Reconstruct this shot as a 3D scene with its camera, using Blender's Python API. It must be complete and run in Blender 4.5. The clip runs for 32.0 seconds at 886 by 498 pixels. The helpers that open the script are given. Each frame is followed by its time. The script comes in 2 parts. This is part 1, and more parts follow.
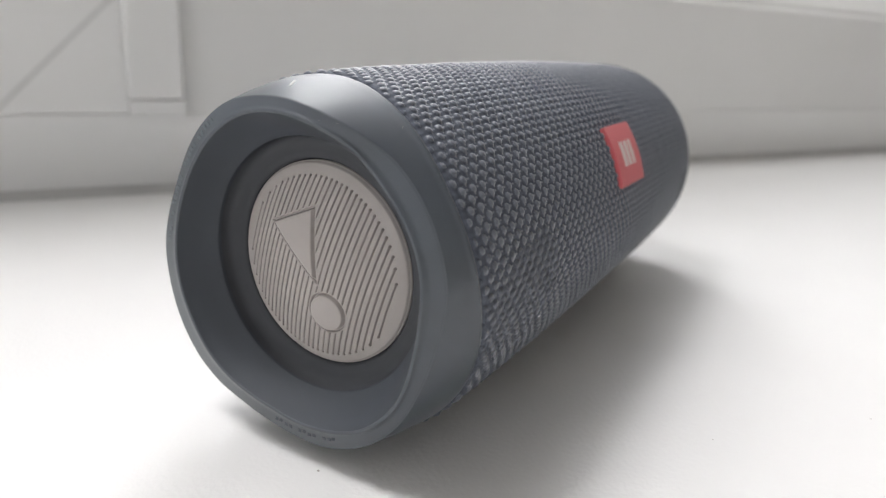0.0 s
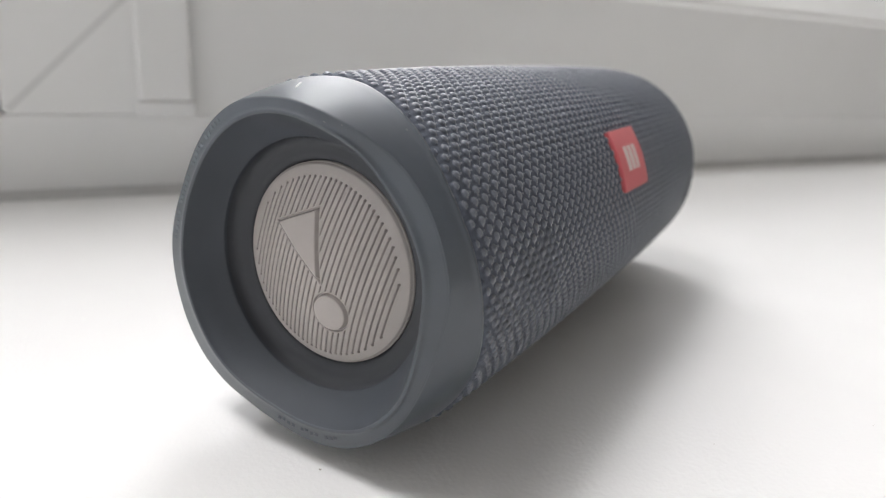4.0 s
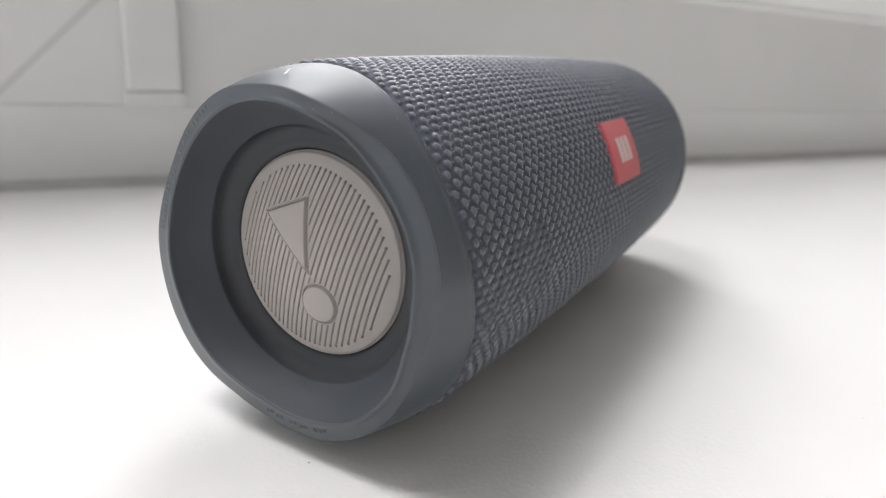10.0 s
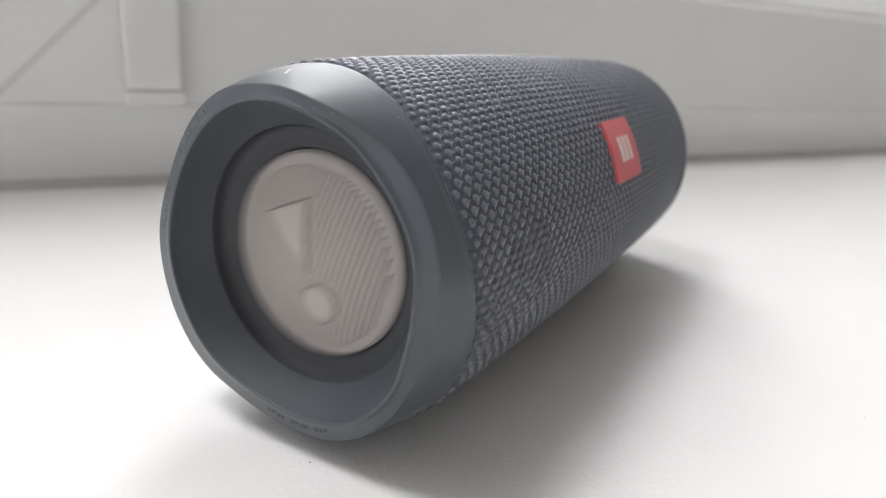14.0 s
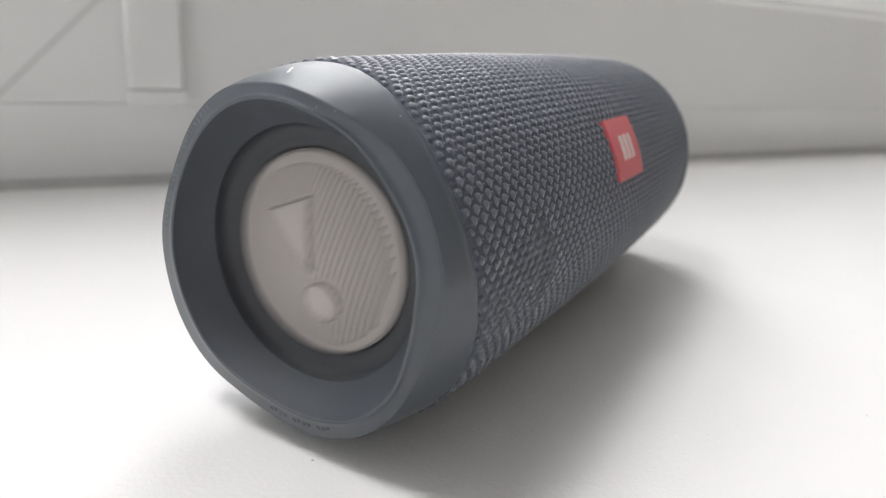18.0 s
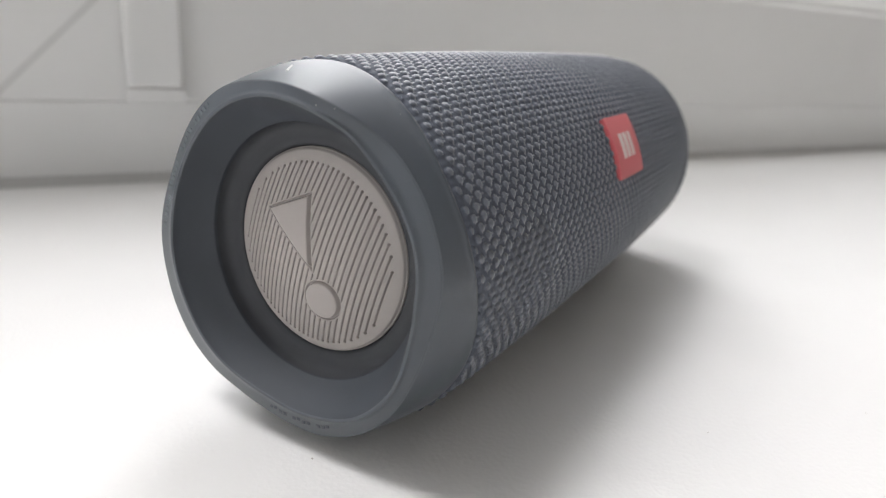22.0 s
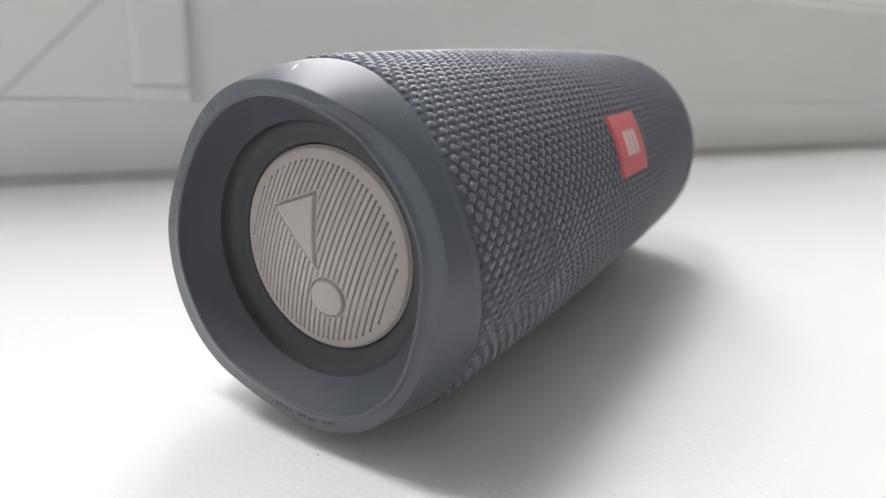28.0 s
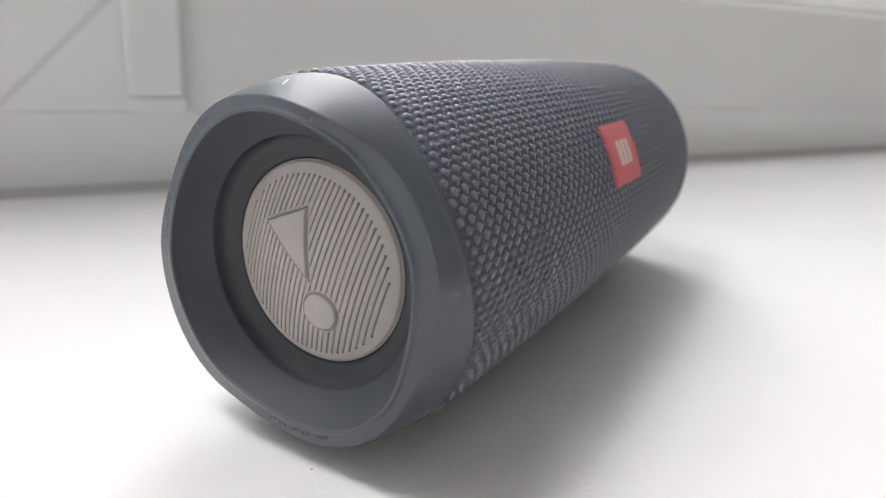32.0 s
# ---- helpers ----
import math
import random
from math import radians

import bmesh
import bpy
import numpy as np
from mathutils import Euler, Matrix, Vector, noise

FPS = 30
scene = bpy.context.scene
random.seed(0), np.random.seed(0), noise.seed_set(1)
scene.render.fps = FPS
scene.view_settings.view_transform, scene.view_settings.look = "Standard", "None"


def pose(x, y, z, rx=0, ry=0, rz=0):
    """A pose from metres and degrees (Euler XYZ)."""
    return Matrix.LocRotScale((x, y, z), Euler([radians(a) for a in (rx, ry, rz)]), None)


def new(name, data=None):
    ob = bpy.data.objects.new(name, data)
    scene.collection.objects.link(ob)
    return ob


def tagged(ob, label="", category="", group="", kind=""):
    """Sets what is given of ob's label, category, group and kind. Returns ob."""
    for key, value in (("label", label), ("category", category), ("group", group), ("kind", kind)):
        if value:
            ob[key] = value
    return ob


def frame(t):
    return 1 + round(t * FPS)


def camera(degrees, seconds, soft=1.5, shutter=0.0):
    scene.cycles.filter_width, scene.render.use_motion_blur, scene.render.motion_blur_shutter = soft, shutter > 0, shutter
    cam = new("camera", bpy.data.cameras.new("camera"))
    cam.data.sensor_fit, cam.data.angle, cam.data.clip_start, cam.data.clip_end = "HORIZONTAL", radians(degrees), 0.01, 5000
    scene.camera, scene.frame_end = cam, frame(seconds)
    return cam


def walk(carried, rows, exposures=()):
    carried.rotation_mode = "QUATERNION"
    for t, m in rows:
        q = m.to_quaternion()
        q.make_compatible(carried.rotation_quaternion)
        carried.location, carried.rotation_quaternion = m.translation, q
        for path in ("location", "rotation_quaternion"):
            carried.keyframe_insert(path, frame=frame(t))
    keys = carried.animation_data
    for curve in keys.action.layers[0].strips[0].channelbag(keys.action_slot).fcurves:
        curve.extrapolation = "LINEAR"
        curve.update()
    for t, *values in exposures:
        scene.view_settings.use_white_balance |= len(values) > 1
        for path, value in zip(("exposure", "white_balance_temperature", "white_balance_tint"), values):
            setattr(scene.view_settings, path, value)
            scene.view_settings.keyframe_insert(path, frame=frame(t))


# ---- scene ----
# A blue-grey portable speaker on a white sill in front of a white plastic window.
cam = camera(67.10, 32.0, soft=1.2, shutter=2.0)
# seconds, eye in metres, turn to the right, tilt down, lean
PATH = [
    (0, 0.0982, -0.1064, 0.1006, -29.58, 17.70, 3.08),
    (0.5, 0.0985, -0.1070, 0.1010, -29.89, 17.73, 2.95),
    (1, 0.0984, -0.1071, 0.1015, -29.68, 17.12, 3.07),
    (1.5, 0.0988, -0.1072, 0.1002, -29.59, 17.12, 3.58),
    (2, 0.0984, -0.1059, 0.0991, -29.26, 17.41, 3.94),
    (2.5, 0.0985, -0.1061, 0.0995, -29.39, 17.31, 3.87),
    (3, 0.0989, -0.1069, 0.1002, -29.83, 17.45, 3.58),
    (3.5, 0.0996, -0.1074, 0.1006, -30.24, 17.33, 3.42),
    (5.5, 0.0989, -0.1058, 0.0993, -29.52, 17.66, 3.97),
    (6, 0.0989, -0.1061, 0.0994, -29.48, 17.65, 4.01),
    (6.5, 0.0990, -0.1060, 0.0995, -29.47, 17.55, 3.97),
    (7, 0.0987, -0.1058, 0.0993, -29.48, 17.72, 3.95),
    (7.5, 0.0986, -0.1058, 0.0993, -29.48, 17.88, 3.97),
    (8, 0.0987, -0.1059, 0.0992, -29.47, 17.86, 3.97),
    (8.5, 0.0988, -0.1058, 0.0993, -29.45, 17.85, 3.88),
    (9, 0.0986, -0.1057, 0.0992, -29.30, 17.79, 3.95),
    (9.5, 0.0986, -0.1056, 0.0991, -29.32, 17.82, 3.89),
    (10, 0.0987, -0.1057, 0.0991, -29.31, 17.83, 3.92),
    (10.5, 0.0986, -0.1058, 0.0991, -29.29, 17.89, 3.88),
    (11, 0.0985, -0.1057, 0.0991, -29.22, 17.83, 3.90),
    (11.5, 0.0986, -0.1056, 0.0991, -29.23, 17.74, 3.88),
    (12, 0.0985, -0.1058, 0.0991, -29.21, 17.79, 3.83),
    (12.5, 0.0985, -0.1055, 0.0991, -29.24, 17.87, 3.87),
    (13, 0.0983, -0.1055, 0.0990, -29.22, 17.82, 3.90),
    (13.5, 0.0986, -0.1061, 0.0992, -29.39, 17.89, 3.84),
    (14, 0.0987, -0.1056, 0.0993, -29.39, 17.94, 3.87),
    (14.5, 0.0987, -0.1058, 0.0992, -29.39, 17.84, 3.89),
    (16.5, 0.0987, -0.1059, 0.0993, -29.45, 17.96, 3.85),
    (17, 0.0987, -0.1058, 0.0992, -29.46, 17.97, 3.78),
    (17.5, 0.0987, -0.1057, 0.0993, -29.47, 18.00, 3.78),
    (18, 0.0987, -0.1059, 0.0992, -29.51, 18.03, 3.77),
    (18.5, 0.0985, -0.1059, 0.0991, -29.44, 18.08, 3.79),
    (19, 0.0987, -0.1058, 0.0993, -29.45, 18.09, 3.82),
    (19.5, 0.0985, -0.1057, 0.0991, -29.40, 18.03, 3.77),
    (20, 0.0985, -0.1057, 0.0992, -29.40, 18.13, 3.78),
    (20.5, 0.0985, -0.1058, 0.0990, -29.44, 18.18, 3.81),
    (21, 0.0986, -0.1059, 0.0993, -29.46, 18.23, 3.77),
    (21.5, 0.0985, -0.1058, 0.0993, -29.42, 18.16, 3.80),
    (22, 0.0986, -0.1058, 0.0992, -29.47, 18.20, 3.78),
    (22.5, 0.0986, -0.1059, 0.0992, -29.58, 18.36, 3.82),
    (23, 0.0987, -0.1059, 0.0993, -29.56, 18.31, 3.80),
    (23.5, 0.0986, -0.1059, 0.0996, -29.62, 18.36, 3.74),
    (24, 0.0988, -0.1059, 0.0995, -29.59, 18.23, 3.72),
    (24.5, 0.0987, -0.1061, 0.0995, -29.73, 18.35, 3.66),
    (25, 0.0988, -0.1062, 0.0995, -29.73, 18.43, 3.78),
    (25.5, 0.0990, -0.1062, 0.0997, -29.77, 18.41, 3.64),
    (27.5, 0.0989, -0.1062, 0.0995, -29.90, 18.55, 3.66),
    (28, 0.0990, -0.1063, 0.0997, -29.90, 18.51, 3.64),
    (28.5, 0.0992, -0.1063, 0.1001, -29.97, 18.48, 3.57),
    (29, 0.0994, -0.1063, 0.1005, -30.08, 18.57, 3.40),
    (29.5, 0.0998, -0.1063, 0.1011, -30.14, 18.44, 3.28),
    (30, 0.0995, -0.1055, 0.1013, -29.85, 18.16, 3.11),
    (30.5, 0.0996, -0.1056, 0.1012, -29.71, 18.04, 3.22),
    (31, 0.0998, -0.1060, 0.1015, -30.10, 18.34, 3.09),
    (31.5, 0.0996, -0.1055, 0.1012, -29.88, 18.18, 3.27),
    (32, 0.1000, -0.1052, 0.1011, -29.83, 17.93, 3.16),
]


DROP = 0.0012    # the whole path lowered onto the sill


def eye_pose(x, y, z, turn, tilt, lean):
    return pose(x, y, z - DROP, 90 - tilt, 0, -turn) @ pose(0, 0, 0, 0, 0, lean)


cam.data.dof.use_dof = True
cam.data.dof.focus_distance, cam.data.dof.aperture_fstop = 0.154, 12.0
walk(cam, [(t, eye_pose(*row)) for t, *row in PATH], exposures=[(0.0, 0.0), (32.0, 0.0)])

# the window's own frame of reference: x along the window, y out of doors, z up
ROOM = pose(0, 0, 0, 0, 0, 58.64)
FACE = 0.2923          # the window frame's face
RIGHT_SASH, LEFT_SASH = (-0.079, 1.000), (-1.320, -0.1375)   # outer edges along the window

A0, A1, N0, TOP = -1.9, 3.0, -2.6, 2.3   # the room

# ---- light ----
world = bpy.data.worlds.new("sky")
scene.world = world
world.use_nodes = True
wn = world.node_tree.nodes
sky = wn.new("ShaderNodeTexSky")
sky.sky_type = "NISHITA"
sky.sun_disc = False
sky.sun_elevation, sky.sun_rotation = radians(40), radians(120)
world.node_tree.links.new(sky.outputs[0], wn["Background"].inputs[0])
wn["Background"].inputs[1].default_value = 0.08


def area_light(name, m, w, h, power, tint):
    data = bpy.data.lights.new(name, "AREA")
    data.shape, data.size, data.size_y, data.energy, data.color = "RECTANGLE", w, h, power, tint
    ob = new(name, data)
    ob.matrix_world = m
    return ob


# daylight through the glazed openings: the horizon outside both sashes, the open sky high in them
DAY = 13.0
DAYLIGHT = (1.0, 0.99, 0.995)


def opening_light(name, a0, a1, z0, z1, power):
    return area_light(name, ROOM @ pose((a0 + a1) / 2, FACE + 0.5, (z0 + z1) / 2, -90, 0, 0), a1 - a0, z1 - z0, power * (a1 - a0) * (z1 - z0), DAYLIGHT)


def sky_light(name, a0, a1, out, z, power):
    return area_light(name, ROOM @ pose((a0 + a1) / 2, FACE + out, z, -28, 0, 0), a1 - a0, 0.40, power, DAYLIGHT)


opening_light("window_daylight", 0.08, 0.66, 0.34, 0.95, 1.85 * DAY)
opening_light("clear_sash_daylight", -2.2, -0.5, 0.28, 1.9, 0.3 * DAY)
sky_light("window_sky", 0.06, 0.60, 0.30, 1.75, 4.5)
sky_light("clear_sash_sky", -0.75, -0.27, 0.10, 1.60, 23.0)
# unseen fill lamp, added at the west wall to lift the front shade
area_light("room_fill_light", ROOM @ pose(-1.85, -1.2, 0.6, 0, -90, 0), 1.2, 1.2, 5.4, DAYLIGHT)


# ---- materials ----
def material(name, base, rough=0.5, metal=0.0, vary=0.08, scale=60.0, bump=0.0, bump_scale=800.0, spec=0.5, tint=None, stain=0.0, stain_scale=9.0, sheen=0.0):
    """Base colour with two scales of variation and a fine relief."""
    mat = bpy.data.materials.new(name)
    mat.use_nodes = True
    nt = mat.node_tree
    nodes, link = nt.nodes, nt.links.new
    bsdf = nodes["Principled BSDF"]
    bsdf.inputs["Roughness"].default_value = rough
    bsdf.inputs["Metallic"].default_value = metal
    bsdf.inputs["Specular IOR Level"].default_value = spec
    bsdf.inputs["Sheen Weight"].default_value, bsdf.inputs["Sheen Roughness"].default_value = sheen, 0.4
    co = nodes.new("ShaderNodeTexCoord")
    fine = nodes.new("ShaderNodeTexNoise")
    fine.inputs["Scale"].default_value, fine.inputs["Detail"].default_value = scale, 4
    link(co.outputs["Object"], fine.inputs["Vector"])
    wide = nodes.new("ShaderNodeTexNoise")
    wide.inputs["Scale"].default_value, wide.inputs["Detail"].default_value = stain_scale, 3
    link(co.outputs["Object"], wide.inputs["Vector"])
    ramp = nodes.new("ShaderNodeMix")
    ramp.data_type = "RGBA"
    dark = [c * (1 - vary) for c in base]
    light = [min(1, c * (1 + vary)) for c in (tint or base)]
    ramp.inputs[6].default_value, ramp.inputs[7].default_value = (*dark, 1), (*light, 1)
    link(fine.outputs["Fac"], ramp.inputs[0])
    last = ramp.outputs[2]
    if stain:
        mul = nodes.new("ShaderNodeMix")
        mul.data_type, mul.blend_type = "RGBA", "MULTIPLY"
        mr = nodes.new("ShaderNodeMapRange")
        mr.inputs["From Min"].default_value, mr.inputs["From Max"].default_value = 0.35, 0.7
        mr.inputs["To Min"].default_value, mr.inputs["To Max"].default_value = 1 - stain, 1.0
        link(wide.outputs["Fac"], mr.inputs["Value"])
        mul.inputs[0].default_value = 1.0
        link(last, mul.inputs[6])
        link(mr.outputs[0], mul.inputs[7])
        last = mul.outputs[2]
    link(last, bsdf.inputs["Base Color"])
    rr = nodes.new("ShaderNodeMapRange")
    rr.inputs["To Min"].default_value, rr.inputs["To Max"].default_value = max(0, rough - 0.06), min(1, rough + 0.06)
    link(wide.outputs["Fac"], rr.inputs["Value"])
    link(rr.outputs[0], bsdf.inputs["Roughness"])
    if bump:
        grain = nodes.new("ShaderNodeTexNoise")
        grain.inputs["Scale"].default_value, grain.inputs["Detail"].default_value = bump_scale, 3
        link(co.outputs["Object"], grain.inputs["Vector"])
        bm_ = nodes.new("ShaderNodeBump")
        bm_.inputs["Strength"].default_value, bm_.inputs["Distance"].default_value = bump, 0.0004
        link(grain.outputs["Fac"], bm_.inputs["Height"])
        link(bm_.outputs[0], bsdf.inputs["Normal"])
    return mat


RUBBER = material("cap_rubber", (0.034, 0.045, 0.060), rough=0.44, vary=0.10, scale=160, bump=0.06, bump_scale=2500, stain=0.12, stain_scale=40, sheen=0.08, spec=1.0)
FABRIC = material("woven_fabric", (0.083, 0.094, 0.121), rough=0.28, vary=0.25, scale=900, bump=0.2, bump_scale=3000, sheen=0.30, spec=1.0)
PLASTIC = material("funnel_plastic", (0.060, 0.067, 0.079), rough=0.66, vary=0.06, scale=90, bump=0.05, bump_scale=2500, stain=0.08, stain_scale=40, spec=0.35)
GAP_SHADE = material("weave_gap_shade", (0.084, 0.094, 0.118), rough=0.8, vary=0.3, scale=1200, spec=0.2)
BLACK = material("surround_rubber", (0.042, 0.045, 0.052), rough=0.62, vary=0.1, scale=200)
DISC = material("radiator_metal_paint", (0.425, 0.392, 0.370), rough=0.5, metal=0.0, vary=0.04, scale=400, bump=0.05, bump_scale=4000)
RED = material("badge_red", (0.56, 0.115, 0.125), rough=0.45, vary=0.05, scale=300)
BADGE_WHITE = material("badge_white", (0.62, 0.54, 0.52), rough=0.5, vary=0.03)
SILL = material("sill_laminate", (0.78, 0.775, 0.765), rough=0.36, vary=0.02, scale=30, bump=0.36, bump_scale=700, stain=0.03, stain_scale=5)
PVC = material("window_pvc", (0.79, 0.79, 0.78), rough=0.35, vary=0.02, scale=20, stain=0.03, stain_scale=4)
WELD = material("weld_plastic", (0.66, 0.66, 0.65), rough=0.5, vary=0.05)
GASKET = material("window_gasket", (0.52, 0.52, 0.51), rough=0.7, vary=0.1)
WALL = material("wall_paint", (0.80, 0.785, 0.76), rough=0.85, vary=0.03, scale=25, bump=0.2, bump_scale=300, stain=0.03, stain_scale=2)
FLOOR = material("floor_wood", (0.34, 0.25, 0.17), rough=0.5, vary=0.2, scale=18, stain=0.15, stain_scale=3)
DUST = material("dust", (0.45, 0.42, 0.39), rough=0.9, vary=0.2)
GLASS = bpy.data.materials.new("window_glass")
GLASS.use_nodes = True
_b = GLASS.node_tree.nodes["Principled BSDF"]
_b.inputs["Transmission Weight"].default_value, _b.inputs["Roughness"].default_value, _b.inputs["IOR"].default_value = 1.0, 0.0, 1.45


# ---- mesh helpers ----
def mesh_of(name, verts, faces, mat, smooth=True):
    me = bpy.data.meshes.new(name)
    me.from_pydata([tuple(map(float, v)) for v in verts], [], faces)
    me.materials.append(mat)
    if smooth:
        me.shade_smooth()
    me.update()
    return me


def grid_faces(nu, nv, wrap_u=False, flip=False):
    """Quads of a grid with nu columns of nv points."""
    i = np.arange(nu if wrap_u else nu - 1)
    j = np.arange(nv - 1)
    a = (i[:, None] * nv + j[None, :]).ravel()
    b = (((i + 1) % nu)[:, None] * nv + j[None, :]).ravel()
    q = np.stack([a, b, b + 1, a + 1], 1)
    return (q[:, ::-1] if flip else q).tolist()


def part(name, me, parent, label="", m=None):
    ob = new(name, me)
    ob.parent = parent
    if m is not None:
        ob.matrix_basis = m
    if label:
        ob["label"] = label
    return ob


def block(name, x0, x1, y0, y1, z0, z1, mat, bevel=0.0, segments=2):
    """A bevelled box mesh between two corners."""
    bm = bmesh.new()
    bmesh.ops.create_cube(bm, size=1)
    for v in bm.verts:
        v.co = ((x0 + x1) / 2 + v.co.x * (x1 - x0), (y0 + y1) / 2 + v.co.y * (y1 - y0), (z0 + z1) / 2 + v.co.z * (z1 - z0))
    if bevel:
        bmesh.ops.bevel(bm, geom=bm.edges[:], offset=bevel, segments=segments, profile=0.6, affect="EDGES")
    me = bpy.data.meshes.new(name)
    bm.to_mesh(me)
    bm.free()
    me.materials.append(mat)
    return me


def around(table):
    """A smooth closed curve over the angle in degrees through the given (angle, value) pairs."""
    a = np.array([k for k, _ in table], float)
    v = np.array([w for _, w in table], float)
    fine = np.arange(0, 360, 1.0)
    lin = np.interp(fine, np.concatenate([a - 360, a, a + 360]), np.tile(v, 3))
    k = np.exp(-0.5 * (np.arange(-18, 19) / 3.0) ** 2)
    k /= k.sum()
    soft = np.convolve(np.tile(lin, 3), k, "same")[360:720]
    return lambda deg: np.interp(np.asarray(deg) % 360, np.append(fine, 360), np.append(soft, soft[0]))


# ---- the room ----
ground_z = -0.86


def room_box(name, x0, x1, y0, y1, z0, z1, mat, label, category, bevel=0.0):
    ob = new(name, block(name, x0, x1, y0, y1, z0, z1, mat, bevel))
    ob.matrix_basis = ROOM
    return tagged(ob, label, category, kind="structure")


room_box("floor", A0 - 0.1, A1 + 0.1, N0 - 0.1, FACE + 0.3, ground_z - 0.1, ground_z, FLOOR, "brown wooden floor of the room", "floor")


room_box("ceiling", A0 - 0.1, A1 + 0.1, N0 - 0.1, FACE + 0.3, TOP, TOP + 0.1, WALL, "plain white ceiling", "ceiling")
room_box("wall_back", A0 - 0.1, A1 + 0.1, N0 - 0.1, N0, ground_z, TOP, WALL, "white painted wall facing the window", "wall")
room_box("wall_east", A1, A1 + 0.1, N0, FACE + 0.3, ground_z, TOP, WALL, "white painted side wall", "wall")
# the west wall is left open behind the added fill lamp
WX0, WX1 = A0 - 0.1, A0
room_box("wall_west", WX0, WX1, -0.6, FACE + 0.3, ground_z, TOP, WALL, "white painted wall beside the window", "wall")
room_box("wall_west_far", WX0, WX1, N0, -1.8, ground_z, TOP, WALL, "white painted wall past the fill lamp opening", "wall")
room_box("wall_west_low", WX0, WX1, -1.8, -0.6, ground_z, 0.0, WALL, "white painted wall under the fill lamp opening", "wall")
room_box("wall_west_high", WX0, WX1, -1.8, -0.6, 1.2, TOP, WALL, "white painted wall over the fill lamp opening", "wall")
# the window wall: below the sill, left, right and above the window
room_box("wall_window_low", A0, A1, FACE, FACE + 0.3, ground_z, -0.04, WALL, "white wall under the sill", "wall")
room_box("wall_window_left", A0, -1.375, FACE + 0.012, FACE + 0.3, -0.04, TOP, WALL, "white wall beside the window frame", "wall")
room_box("wall_window_right", 1.055, A1, FACE + 0.012, FACE + 0.3, -0.04, TOP, WALL, "white wall beside the window frame", "wall")
room_box("wall_window_high", -1.375, 1.055, FACE + 0.012, FACE + 0.3, 2.10, TOP, WALL, "white wall over the window", "wall")
# the sill
sill = room_box("windowsill", A0 + 0.01, A1 - 0.01, -0.42, FACE + 0.05, -0.04, 0.0, SILL, "wide white laminate windowsill with a fine pebbled grain", "windowsill", 0.003)

# ---- the window ----
window = tagged(new("window_1"), "white plastic window with mitred sash, seen at its lower corner", "window", kind="structure")
window.matrix_basis = ROOM @ pose(0, 0, -0.0012)


def profile_bar(name, outline, mitre_a, mitre_b, mat, along="x", at=0.0):
    """A bar with the given (y, z) outline along x from mitre_a(z) to mitre_b(z); along='z' swaps x and z."""
    n = len(outline)
    verts, faces = [], []
    for end in (mitre_a, mitre_b):
        for y, z in outline:
            e = end(z) if callable(end) else end
            verts.append((e, y, z) if along == "x" else (z, y, e))
    for i in range(n):
        k = (i + 1) % n
        faces.append((i, k, n + k, n + i))
    faces += [tuple(range(n))[::-1], tuple(range(n, 2 * n))]
    me = bpy.data.meshes.new(name)
    me.from_pydata(verts, [], faces)
    bm = bmesh.new()
    bm.from_mesh(me)
    bmesh.ops.recalc_face_normals(bm, faces=bm.faces[:])
    bm.to_mesh(me)
    bm.free()
    me.materials.append(mat)
    me.update()
    return me


def rounded(points, r, steps=4):
    """An outline of (y, z) with its corners rounded."""
    out = []
    n = len(points)
    for i in range(n):
        p0, p1, p2 = (Vector((*points[k % n], 0)) for k in (i - 1, i, i + 1))
        a, b = p0 - p1, p2 - p1
        d = min(r, a.length / 2.2, b.length / 2.2)
        s, e = p1 + a.normalized() * d, p1 + b.normalized() * d
        for k in range(steps + 1):
            t = k / steps
            q = s * (1 - t) ** 2 + p1 * 2 * t * (1 - t) + e * t ** 2
            out.append((q.x, q.y))
    return out


SZ0, SZ1, BEAD = 0.049, 0.140, 0.026     # the sash's bottom rail, and its glazing bead above
PROUD = FACE - 0.010            # the sash's face
rail = rounded([(FACE + 0.06, SZ0), (PROUD, SZ0), (PROUD, SZ1 - 0.002), (PROUD + 0.004, SZ1), (PROUD + 0.004, SZ1 + 0.004), (PROUD + 0.022, SZ1 + BEAD), (FACE + 0.06, SZ1 + BEAD)], 0.0018)
DEEP = SZ1 + BEAD - SZ0


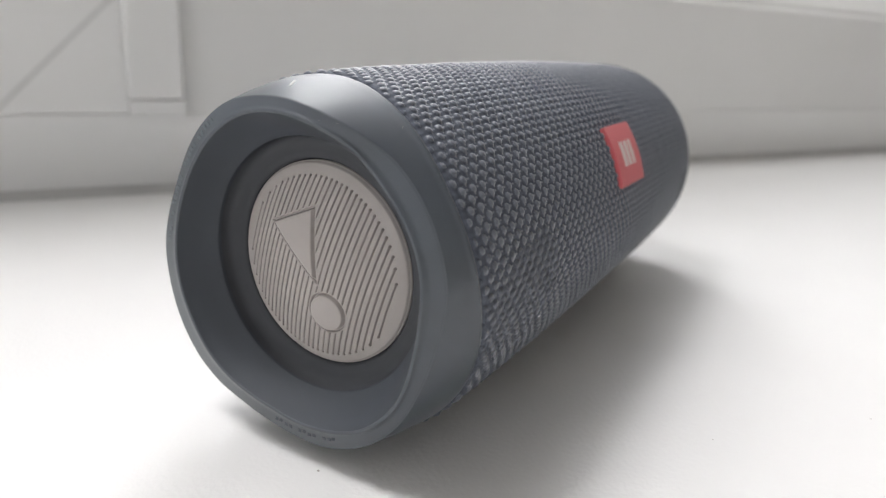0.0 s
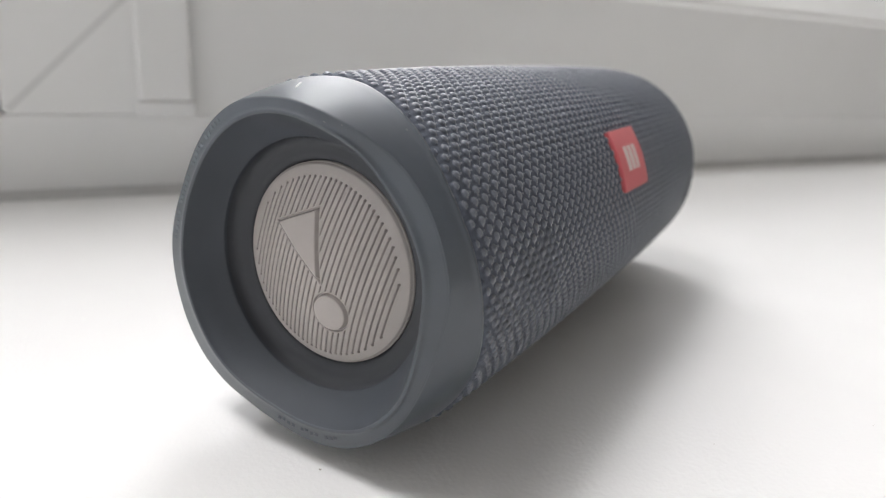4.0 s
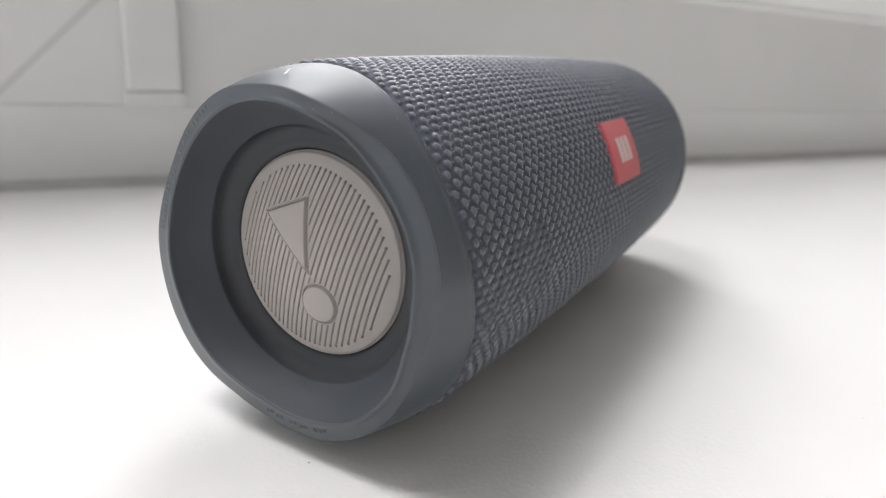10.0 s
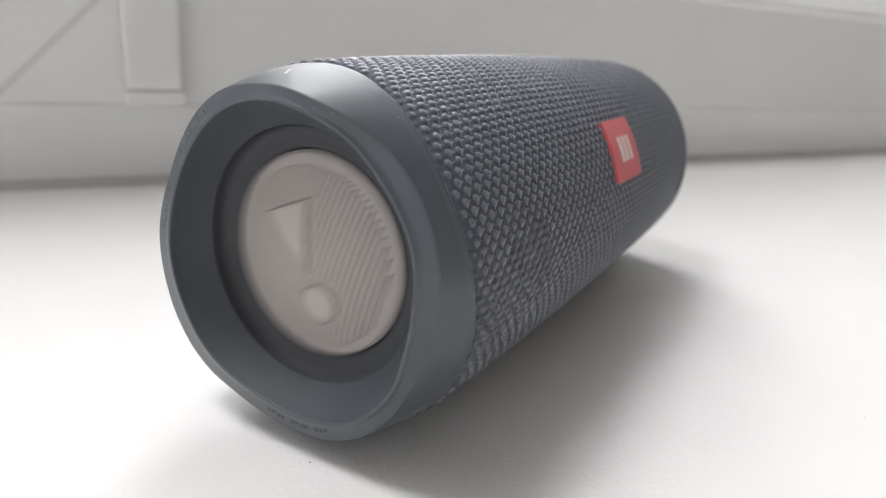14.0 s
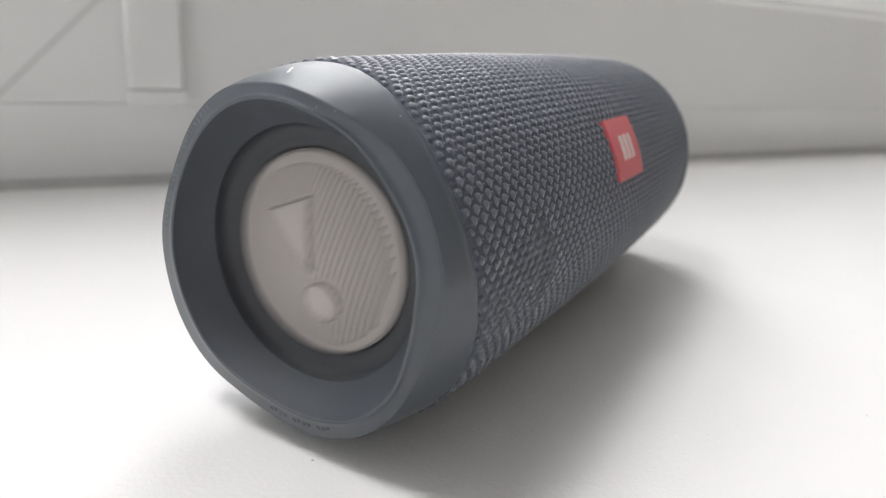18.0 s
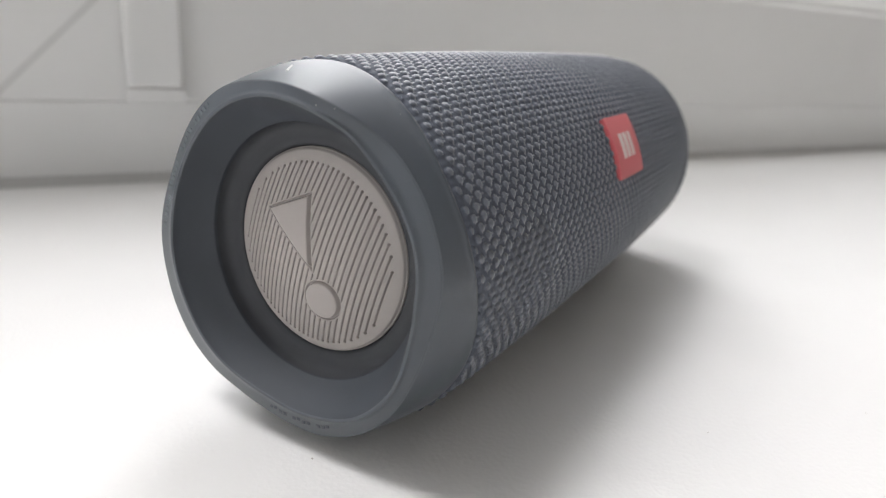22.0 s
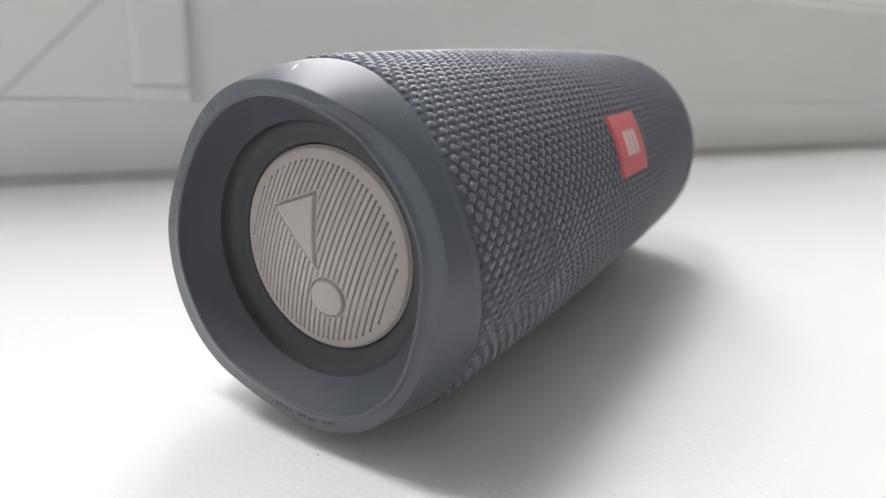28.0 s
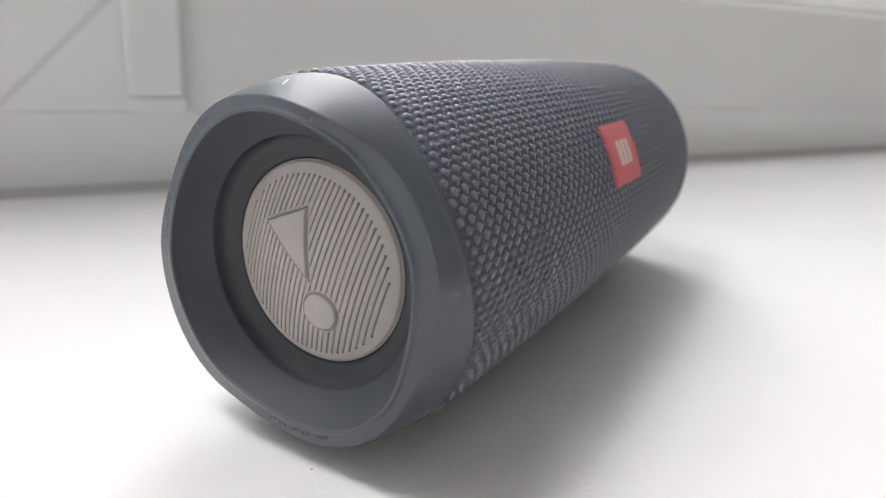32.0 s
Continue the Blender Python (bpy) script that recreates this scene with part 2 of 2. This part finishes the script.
def sash(a0, a1, z1):
    """Four mitred bars and a pane."""
    inset = 0.0004
    part("sash_bottom_rail", profile_bar("sash_bottom_rail", rail, lambda z: a0 + (z - SZ0) + inset, lambda z: a1 - (z - SZ0) - inset, PVC), window)
    side = [(y, a0 + (z - SZ0)) for y, z in rail]
    part("sash_stile", profile_bar("sash_stile", side, lambda a: SZ0 + (a - a0) + inset, lambda a: z1 - (a - a0) - inset, PVC, along="z"), window)
    side = [(y, a1 - (z - SZ0)) for y, z in rail]
    part("sash_stile", profile_bar("sash_stile", side, lambda a: SZ0 + (a1 - a) + inset, lambda a: z1 - (a1 - a) - inset, PVC, along="z"), window)
    head = [(y, z1 - (z - SZ0)) for y, z in rail]
    part("sash_top_rail", profile_bar("sash_top_rail", head, lambda z: a0 + (z1 - z) + inset, lambda z: a1 - (z1 - z) - inset, PVC), window)
    pane = part("pane", block("pane", a0 + DEEP - 0.006, a1 - DEEP + 0.006, FACE + 0.03, FACE + 0.036, SZ0 + DEEP - 0.006, z1 - DEEP + 0.006, GLASS), window, "clear window glass")
    pane.visible_shadow = False


sash(*RIGHT_SASH, 2.05)
sash(*LEFT_SASH, 2.05)
SA0 = RIGHT_SASH[0]
# fixed frame round the sashes
low = rounded([(FACE + 0.07, 0.0), (FACE + 0.001, 0.0), (FACE, 0.012), (FACE - 0.0030, 0.026), (FACE - 0.0075, 0.042), (FACE - 0.0099, 0.0489), (FACE + 0.07, 0.0489)], 0.0008)
part("frame_bottom", profile_bar("frame_bottom", low, -1.372, 1.052, PVC), window)


def frame_post(name, a0, a1):
    outline = rounded([(FACE + 0.07, a0), (FACE, a0), (FACE, a1), (FACE + 0.07, a1)], 0.003)
    part(name, profile_bar(name, outline, 0.0488, 2.10, PVC, along="z"), window)


frame_post("frame_mullion", -0.135, -0.0815)
frame_post("frame_jamb", 1.0025, 1.055)
frame_post("frame_jamb", -1.375, -1.3225)
for a0, a1 in ((-0.081, 1.002), (-1.322, -0.1355)):
    part("frame_top", block("frame_top", a0, a1, FACE, FACE + 0.07, 2.0525, 2.10, PVC, 0.003), window)
# dark joint between frame and sill, and the weld along the mitre
fillet = [(FACE + 0.002, 0.0012), (FACE - 0.0062, 0.0012), (FACE - 0.0058, 0.0019), (FACE - 0.0036, 0.0026), (FACE - 0.0012, 0.0042), (FACE - 0.0004, 0.0060), (FACE + 0.002, 0.0062)]
part("sill_joint", profile_bar("sill_joint", fillet, -1.37, 1.05, GASKET), window, "thin grey sealant joint along the sill")
weld = block("mitre_weld", -0.0017, 0.0017, PROUD - 0.0002, PROUD + 0.002, 0.004, 0.124, WELD)
part("mitre_weld", weld, window, "grey weld line across the sash corner", pose(SA0, 0, SZ0) @ pose(0, 0, 0, 0, 45, 0))

# blind guide on the sash
guide = tagged(new("blind_guide_rail"), "white plastic blind guide rail fixed upright on the sash", "guide rail")
guide.matrix_basis = ROOM @ pose(0.0015, PROUD, -0.0012)
part("rail", block("rail", -0.0145, 0.0145, -0.009, 0.0, 0.0575, 1.97, PVC, 0.003, 3), guide)
part("end_cap", block("end_cap", -0.0150, 0.0150, -0.0094, 0.0, 0.0495, 0.0574, PVC, 0.0006), guide)


# ---- the speaker ----
LENGTH, AXIS_Z, BELLY, ENDS = 0.2194, 0.0463, 0.0457, 0.0439
speaker = tagged(new("portable_speaker"), "dark blue-grey cylindrical portable speaker lying on the sill, woven fabric body", "speaker")
speaker.matrix_basis = pose(0, 0, 0)


def sleeve_radius(y):
    return BELLY + (ENDS - BELLY) * np.abs((y - LENGTH / 2) / (LENGTH / 2)) ** 2.4


# end cap: four rings over the angle (degrees, 0 to the badge's side, 90 up), in millimetres
seam_y = around([(8, 6.0), (16, 5.2), (26, 4.2), (36, 4.2), (44, 5.2), (52, 6.6), (61, 7.9), (69, 9.4), (80, 11.3), (92, 12.2), (120, 10), (150, 7), (180, 6), (210, 7),
                 (240, 9), (270, 11), (300, 12.0), (325, 11.8), (340, 10.3), (349, 9.1), (358, 7.4)])
crease_r = around([(7, 40.0), (19, 40.0), (34, 40.2), (47, 40.2), (56, 40.1), (66, 40.3), (72, 40.5), (78, 40.1), (88, 39.7), (98, 39.6), (108, 40.3), (116, 41.3),
                   (125, 41.6), (133, 41.5), (142, 41.1), (152, 40.7), (161, 41.0), (172, 42.4), (181, 43.7), (190, 44.3), (210, 45.3), (222, 45.2), (233, 44.2),
                   (244, 42.3), (258, 41.5), (271, 41.9), (281, 42.5), (292, 42.3), (303, 41.8), (315, 40.5), (330, 38.7), (342, 38.2), (350, 38.3), (359, 39.1)])
crease_y = around([(0, -0.5), (29, -0.5), (35, -0.6), (41, -0.9), (48, -1.4), (53, -2.4), (59, -4.0), (66, -6.0), (72, -7.0), (78, -6.8), (88, -5.2), (98, -3.2), (108, -1.6),
                   (116, -0.6), (125, -0.3), (200, -0.3), (300, -0.3), (330, -0.5)])
lip_r = around([(8, 35.3), (15, 35.6), (22, 35.7), (29, 35.5), (43, 35.4), (51, 35.8), (57, 36.6), (62, 37.1), (66, 37.2), (72, 37.3), (79, 37.1), (90, 36.7), (101, 36.7),
                (109, 36.9), (116, 37.0), (128, 36.6), (138, 36.1), (152, 35.7), (165, 36.0), (177, 36.6), (188, 37.3), (200, 37.5), (211, 37.5), (223, 37.6), (235, 36.9), (246, 35.8),
                (260, 35.0), (269, 35.5), (283, 36.3), (297, 37.2), (303, 37.5), (311, 37.3), (319, 37.0), (327, 36.6), (334, 35.8), (343, 34.9), (359, 34.6)])
lip_y = around([(0, -2.6), (29, -2.6), (43, -3.0), (51, -3.4), (57, -4.2), (62, -5.4), (66, -6.4), (72, -7.3), (79, -7.0), (90, -5.6), (101, -3.6), (109, -2.6),
                (116, -2.4), (125, -2.5), (240, -2.6)])
shoulder_r = around([(0, 42.2), (45, 41.9), (60, 41.9), (75, 42.2), (85, 42.8), (95, 43.4), (102, 43.5), (114, 43.2), (127, 43.1), (150, 42.7), (180, 44.0), (210, 45.0), (240, 44.3),
                     (270, 43.2), (300, 43.4), (330, 43.0)])


def cap_mesh():
    th = np.arange(0, 360, 1.0)
    sy = seam_y(th) / 1000
    sr = sleeve_radius(sy) - 0.0006
    ar, br, mr = crease_r(th) / 1000, lip_r(th) / 1000, shoulder_r(th) / 1000
    ay, by = crease_y(th) / 1000, lip_y(th) / 1000
    my = ay + (sy - ay) * 0.5
    open_r, open_y = 0.0307 - 0.0003 * np.cos(np.radians(th)), 0.0056 + 0 * th
    # control rings from the inside of the seam to the opening, with the weight that rounds each
    rings = [(sr - 0.003, sy + 0.001), (sr, sy + 0.0002), (sr, sy - 0.0004)]
    for t in (0.12, 0.25, 0.4, 0.55, 0.7, 0.82, 0.92, 0.97, 0.99):
        # quadratic sweep seam - shoulder - crease
        bulge = (mr - 0.5 * (sr + ar)) * 1.6 * t * (1 - t)
        r = sr + (ar - sr) * t + bulge
        y = sy + (ay - sy) * t
        rings.append((r, y))
    rings.append((ar, ay + 0.00012))
    for t in (0.03, 0.09, 0.2, 0.4, 0.6, 0.8):
        rings.append((ar + (br - ar) * t, ay + (by - ay) * t + 0.00006 * math.sin(math.pi * t)))
    # a fine raised bead along the lip
    rings += [(br + 0.00055, by - 0.00002), (br + 0.0004, by - 0.00008), (br + 0.0002, by - 0.00013), (br, by - 0.00012), (br - 0.0002, by - 0.00004), (br - 0.0003, by + 0.00012)]
    split = len(rings) - 1
    rings += [(br - 0.0004, by + 0.0003), (br - 0.0006, by + 0.0008)]
    for t in (0.1, 0.3, 0.5, 0.7, 0.9):
        # hollow wall sloping in to the opening
        r = (br - 0.0006) + (open_r - br + 0.0006) * t
        y = by + 0.0008 + (open_y - by - 0.0008) * (t + 0.10 * math.sin(math.pi * t))
        rings.append((r, y))
    rings += [(open_r + 0.0002, open_y - 0.0002), (open_r, open_y), (open_r - 0.0001, open_y + 0.0003), (open_r - 0.0002, open_y + 0.004)]
    R = np.stack([r for r, _ in rings], 1)
    Y = np.stack([y for _, y in rings], 1)
    c, s = np.cos(np.radians(th))[:, None], np.sin(np.radians(th))[:, None]
    v = np.stack([R * c, Y, AXIS_Z + R * s], -1).reshape(-1, 3)
    v = v.reshape(len(th), -1, 3)
    outer, inner = v[:, :split + 1], v[:, split:]
    return (mesh_of("end_cap", outer.reshape(-1, 3), grid_faces(len(th), outer.shape[1], True), RUBBER),
            mesh_of("funnel", inner.reshape(-1, 3), grid_faces(len(th), inner.shape[1], True), PLASTIC))


cap_me, funnel_me = cap_mesh()
cap = part("end_cap", cap_me, speaker, "smooth blue-grey rubber end cap with a wavy moulded lip")
part("funnel", funnel_me, cap, "dark slate funnel inside the cap")
far_cap = part("end_cap", cap_me, speaker, "smooth blue-grey rubber end cap with a wavy moulded lip", pose(0, LENGTH, AXIS_Z, 0, 0, 180) @ Matrix.Diagonal((0.94, 1, 0.94, 1)) @ pose(0, 0, -AXIS_Z))
part("funnel", funnel_me, far_cap, "dark slate funnel inside the cap")


# the badge's angle, half its angle and half its width
BA, BH, BW = 25.8, 12.2, 0.0126


# woven sleeve: a checker of raised threads
def sleeve_mesh():
    th = np.concatenate([np.arange(-62, 112, 360 / 132 / 10), np.arange(112, 298, 2.5)])
    steps = 980
    s = np.linspace(0, 1, steps) ** 1.22
    y0 = seam_y(th) / 1000
    y1 = LENGTH - 0.0025 + 0 * th
    Y = y0[:, None] + (y1 - y0)[:, None] * s[None, :]
    u = th[:, None] / 360 * 132 + 0 * Y
    v = Y / 0.00205
    wob = 0.05 * np.sin(v * 0.9 + u * 0.37) + 0.04 * np.sin(u * 1.3 - v * 0.21)
    uu, vv_ = u + wob * 0.4, v + wob

    def threads(du, dv, half_u, half_v):
        """Rounded floats of thread on one lattice of period two."""
        q = (((uu + du + 1) % 2 - 1) / half_u) ** 2 + (((vv_ + dv + 1) % 2 - 1) / half_v) ** 2
        return np.sqrt(np.clip(1 - q, 0, 1))

    size = 1 + 0.10 * np.sin(np.floor(uu + 0.5) * 12.9 + np.floor(vv_ + 0.5) * 7.3)
    knob = np.maximum(threads(0, 0, 0.47, 0.53), threads(1, 1, 0.47, 0.53))
    stem = np.maximum(threads(0.45, 0.0, 0.50, 0.34), threads(1.45, 1.0, 0.50, 0.34))
    weft = np.maximum(threads(1.0, 0.15, 0.34, 0.66), threads(0.0, 1.15, 0.34, 0.66))
    H = np.maximum(0.00062 * knob * size, np.maximum(0.00015 * stem, 0.00014 * weft))
    flat = (np.abs(th - BA)[:, None] < BH) & (np.abs(Y - LENGTH / 2) < BW)
    H = np.where(flat, 0.0, H)
    edge = np.minimum(Y - y0[:, None], y1[:, None] - Y)
    H = H - 0.0012 * np.exp(-edge / 0.0008)
    R = sleeve_radius(Y) - 0.0004 + H - 0.0040 * np.clip((Y - LENGTH + 0.011) / 0.0085, 0, 1) ** 2
    a = np.radians(th)[:, None]
    vv = np.stack([R * np.cos(a), Y, AXIS_Z + R * np.sin(a)], -1).reshape(-1, 3)
    me = mesh_of("fabric_sleeve", vv, grid_faces(len(th), steps, True, flip=True), FABRIC)
    # the recessed ground between the raised threads is matt and sheenless, adding its shade
    me.materials.append(GAP_SHADE)
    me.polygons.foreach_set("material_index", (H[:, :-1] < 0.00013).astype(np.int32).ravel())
    return me


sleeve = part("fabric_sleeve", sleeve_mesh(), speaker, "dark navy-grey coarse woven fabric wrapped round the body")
foot = part("base_foot", block("base_foot", -0.006, 0.006, 0.075, 0.145, 0.0, 0.0016, RUBBER, 0.0005), speaker, "low rubber foot under the body")

# badge
def curved_plate(name, a0, a1, y0, y1, r0, r1, mat, n=14):
    th = np.radians(np.linspace(a0, a1, n))
    loop = [(r0, y0), (r1 - 0.0002, y0), (r1, y0 + 0.0002), (r1, y1 - 0.0002), (r1 - 0.0002, y1), (r0, y1)]
    v = [(r * math.cos(t), y, AXIS_Z + r * math.sin(t)) for t in th for r, y in loop]
    m = len(loop)
    f = [(i * m + k, i * m + (k + 1) % m, (i + 1) * m + (k + 1) % m, (i + 1) * m + k) for i in range(n - 1) for k in range(m)]
    f += [tuple(range(m))[::-1], tuple(range((n - 1) * m, n * m))]
    me = mesh_of(name, v, f, mat, smooth=False)
    return me


mid = LENGTH / 2
badge = part("badge", curved_plate("badge", BA - BH, BA + BH, mid - BW, mid + BW, 0.0452, 0.0467, RED), speaker, "red rectangular badge with pale marks")
for k, (w, h) in enumerate(((3.7, 4.9), (3.7, 4.9), (3.2, 4.9))):
    yc = mid - 0.0044 + k * 0.0044
    part("badge_mark", curved_plate("badge_mark", BA - h, BA + h, yc - w / 2000, yc + w / 2000, 0.0464, 0.04678, BADGE_WHITE, 6), badge, "pale upright block mark")

# passive radiator: surround and moving disc
DISC_R, DISC_Y, DOME = 0.0248, 0.0093, 0.0042


def ring_mesh(name, prof, mat, n=120):
    th = np.radians(np.arange(n) * 360 / n)
    v = [(r * math.cos(t), y, r * math.sin(t)) for t in th for r, y in prof]
    return mesh_of(name, v, grid_faces(n, len(prof), True), mat)


surround = part("surround", ring_mesh("surround", [(0.0305, 0.0062), (0.0303, 0.0076), (0.0297, 0.0086), (0.0285, 0.0091), (0.0270, 0.0093), (0.0258, 0.0094),
                                                   (0.0252, 0.0098), (0.0250, 0.0110), (0.02498, 0.0158), (0.0, 0.0165)], BLACK), speaker, "black rubber surround of the bass radiator", pose(0, 0, AXIS_Z))
TRI = [(-12.2, 9.1), (-0.4, 14.1), (0.9, -2.0)]
DOT = (4.0, -10.2, 4.5)


def disc_mesh():
    """Domed face with engraved slanting grooves and a raised triangle and dot."""
    n = 480
    g = np.linspace(-1, 1, n)
    gu, gv = np.meshgrid(g, g, indexing="ij")
    x = gu * np.sqrt(1 - gv ** 2 / 2) * DISC_R * 1000
    z = gv * np.sqrt(1 - gu ** 2 / 2) * DISC_R * 1000
    r = np.hypot(x, z)
    h = DOME * 1000 * (1 - (r / (DISC_R * 1000)) ** 2)
    # grooves run at a slant across the face
    ang = math.atan(0.32)
    across = x * math.cos(ang) - z * math.sin(ang)
    along = x * math.sin(ang) + z * math.cos(ang)
    pitch, shift = 1.48, 0.62
    near = np.abs(((across - shift) / pitch) % 1 - 0.5) * pitch
    centre = (np.floor((across - shift) / pitch) + 0.5) * pitch + shift
    half = np.sqrt(np.clip(21.9 ** 2 - centre ** 2, 0, None))
    inside = 1 / (1 + np.exp(-(half - np.abs(along + 0.4)) / 0.12))
    inside *= (np.abs(centre) < 21.0)
    # signed distance to the triangle and the dot
    d = np.full(x.shape, -1e9)
    cx, cz = sum(a for a, _ in TRI) / 3, sum(b for _, b in TRI) / 3
    for k in range(3):
        (xa, za), (xb, zb) = TRI[k], TRI[(k + 1) % 3]
        nx, nz = zb - za, xa - xb
        ln = math.hypot(nx, nz)
        sgn = -1 if (cx - xa) * nx + (cz - za) * nz > 0 else 1
        d = np.maximum(d, sgn * ((x - xa) * nx + (z - za) * nz) / ln)
    d2 = np.hypot(x - DOT[0], z - DOT[1]) - DOT[2]
    dd = np.minimum(d, d2)
    clear = 1 / (1 + np.exp(-(dd - 1.0) / 0.08))
    h -= 0.9 * np.exp(-(near / 0.175) ** 4) * inside * clear
    # the cutter's round holes at the grooves' ends
    end = np.hypot(near, np.abs(along + 0.4) - half + 0.1)
    h -= 0.8 * np.exp(-(end / 0.30) ** 4) * (np.abs(centre) < 21.0) * clear
    h += 0.6 / (1 + np.exp(dd / 0.06)) - 0.7 * np.exp(-((dd - 0.30) / 0.25) ** 2)
    h -= 0.5 * np.clip((r - 24.0) / 0.6, 0, 1) ** 2
    Y = -h / 1000
    v = np.stack([x / 1000, Y, z / 1000], -1).reshape(-1, 3)
    f = grid_faces(n, n)
    rim = [*(i * n for i in range(n - 1)), *((n - 1) * n + j for j in range(n - 1)), *(i * n + n - 1 for i in range(n - 1, 0, -1)), *range(n - 1, 0, -1)]
    base, m = len(v), len(rim)
    side = v[rim].copy()
    side[:, 1] = 0.0017
    v = np.concatenate([v, side])
    f += [(rim[i], base + i, base + (i + 1) % m, rim[(i + 1) % m]) for i in range(m)]
    return mesh_of("radiator_disc", v, f, DISC)


disc = part("radiator_disc", disc_mesh(), speaker, "grey domed bass radiator disc with engraved slanting grooves, triangle and dot", pose(0, DISC_Y, AXIS_Z))
part("disc_backing", ring_mesh("disc_backing", [(0.0240, 0.0004), (0.0244, 0.0006), (0.02465, 0.0019), (0.0244, 0.0026), (0.0, 0.0030)], BLACK), disc, "black rim behind the disc")

# paler than the cap's rubber, painting in the light its raised marks catch
MARK_LIT = material("lit_mark", (0.095, 0.115, 0.130), rough=0.35, vary=0.10, scale=400, spec=0.8)
# raised moulded marks on the cap's bevel
rng = random.Random(4)
upper_mark = block("raised_mark", -0.0007, 0.0007, -0.00012, 0.00012, -0.0005, 0.0005, MARK_LIT, 0.0001, 1)
lower_mark = block("raised_mark", -0.0005, 0.0005, -0.00010, 0.00010, -0.0005, 0.0005, RUBBER, 0.0001, 1)


def raised_marks(me, first, step, count, gaps, inward):
    for k in range(count):
        if k in gaps:
            continue
        a = first + k * step
        f = inward + 0.06 * rng.uniform(-1, 1)
        r = float(crease_r(a)) * (1 - f) + float(lip_r(a)) * f
        y = float(crease_y(a)) * (1 - f) + float(lip_y(a)) * f - 0.05
        m = pose(r / 1000 * math.cos(radians(a)), y / 1000, AXIS_Z + r / 1000 * math.sin(radians(a)), 0, -a, 0)
        part("raised_mark", me, cap, "", m @ pose(0, 0, 0, 0, 0, rng.uniform(-15, 15)))


raised_marks(upper_mark, 126, 2.1, 26, (5, 11, 12, 19), 0.42)
raised_marks(lower_mark, 262, 2.2, 13, (4, 9), 0.55)

# a pale scuff and a few specks of lint on the cap
CHIP = material("scuff", (0.62, 0.62, 0.61), rough=0.7, vary=0.05)


def on_cap(name, me, place, normal, turn, label):
    m = Matrix.Translation(place) @ Vector(normal).to_track_quat("Z", "Y").to_matrix().to_4x4() @ pose(0, 0, 0, 0, 0, turn)
    part(name, me, cap, label, m)


scuff = block("scuff", -0.0003, 0.0003, -0.0016, 0.0016, -0.0001, 0.00004, CHIP, 0.00008, 1)
on_cap("scuff", scuff, (-0.0004, 0.0005, 0.0885), (-0.066, -0.33, 0.941), 32, "short pale scuff on the cap's top")
lint = block("lint", -0.00006, 0.00006, -0.00006, 0.00006, -0.0001, 0.00006, CHIP, 0.00004, 1)
for place, normal in (((0.01315, -0.00701, 0.08276), (0.181, -0.982, 0.044)), ((0.01664, -0.00576, 0.08244), (0.454, -0.859, 0.236)),
                      ((0.02441, 0.00485, 0.08163), (0.566, -0.086, 0.82)), ((0.03616, 0.00018, 0.03265), (0.529, -0.834, -0.159))):
    on_cap("lint", lint, place, normal, 20, "tiny pale speck of lint")

# specks of dust on the sill
speck = block("dust_speck", -0.0003, 0.0003, -0.00022, 0.00022, 0.0, 0.0003, DUST, 0.0001, 1)
for k, (x, y, size) in enumerate(((0.0090, -0.0031, 1.0), (0.0863, 0.0665, 0.5), (0.1235, 0.1053, 0.6))):
    ob = new("dust_speck", speck)
    ob.matrix_basis = pose(x, y, 0, 0, 0, 40 * k) @ Matrix.Diagonal((size, size, size, 1))
    tagged(ob, "tiny dark speck of dust on the white sill", "dust", group="dust on the sill")


# ---- movement ----
# stretches in which the bass drives the disc: start, end, travel in millimetres
BEATS = [(0.0, 3.6, 0.07), (4.1, 6.05, 2.15), (6.17, 6.23, 2.15), (7.17, 7.23, 1.63), (7.37, 8.25, 1.70), (8.25, 9.13, 2.15), (9.27, 9.33, 2.15),
         (10.17, 10.45, 1.48), (10.45, 11.5, 1.85), (11.5, 12.23, 2.15), (12.27, 12.43, 1.11), (13.27, 13.33, 2.15), (13.47, 15.4, 2.00), (16.55, 18.33, 1.85), (18.47, 18.53, 1.85),
         (19.37, 19.43, 1.95), (19.47, 19.53, 0.74), (19.55, 21.35, 2.07), (21.47, 21.55, 1.85), (22.37, 22.63, 1.48), (22.63, 24.43, 2.00), (25.43, 27.3, 2.00), (27.57, 27.63, 2.00), (28.57, 28.63, 1.60)]


def motions():
    rows = []
    for n in range(0, 32 * FPS + 1):
        t = n / FPS
        travel = max((a for t0, t1, a in BEATS if t0 <= t <= t1), default=0.0)
        swing = (1, -1)[n % 2] * travel / 1000
        rows.append((t, pose(0, DISC_Y + swing, AXIS_Z)))
    walk(disc, rows)


motions()
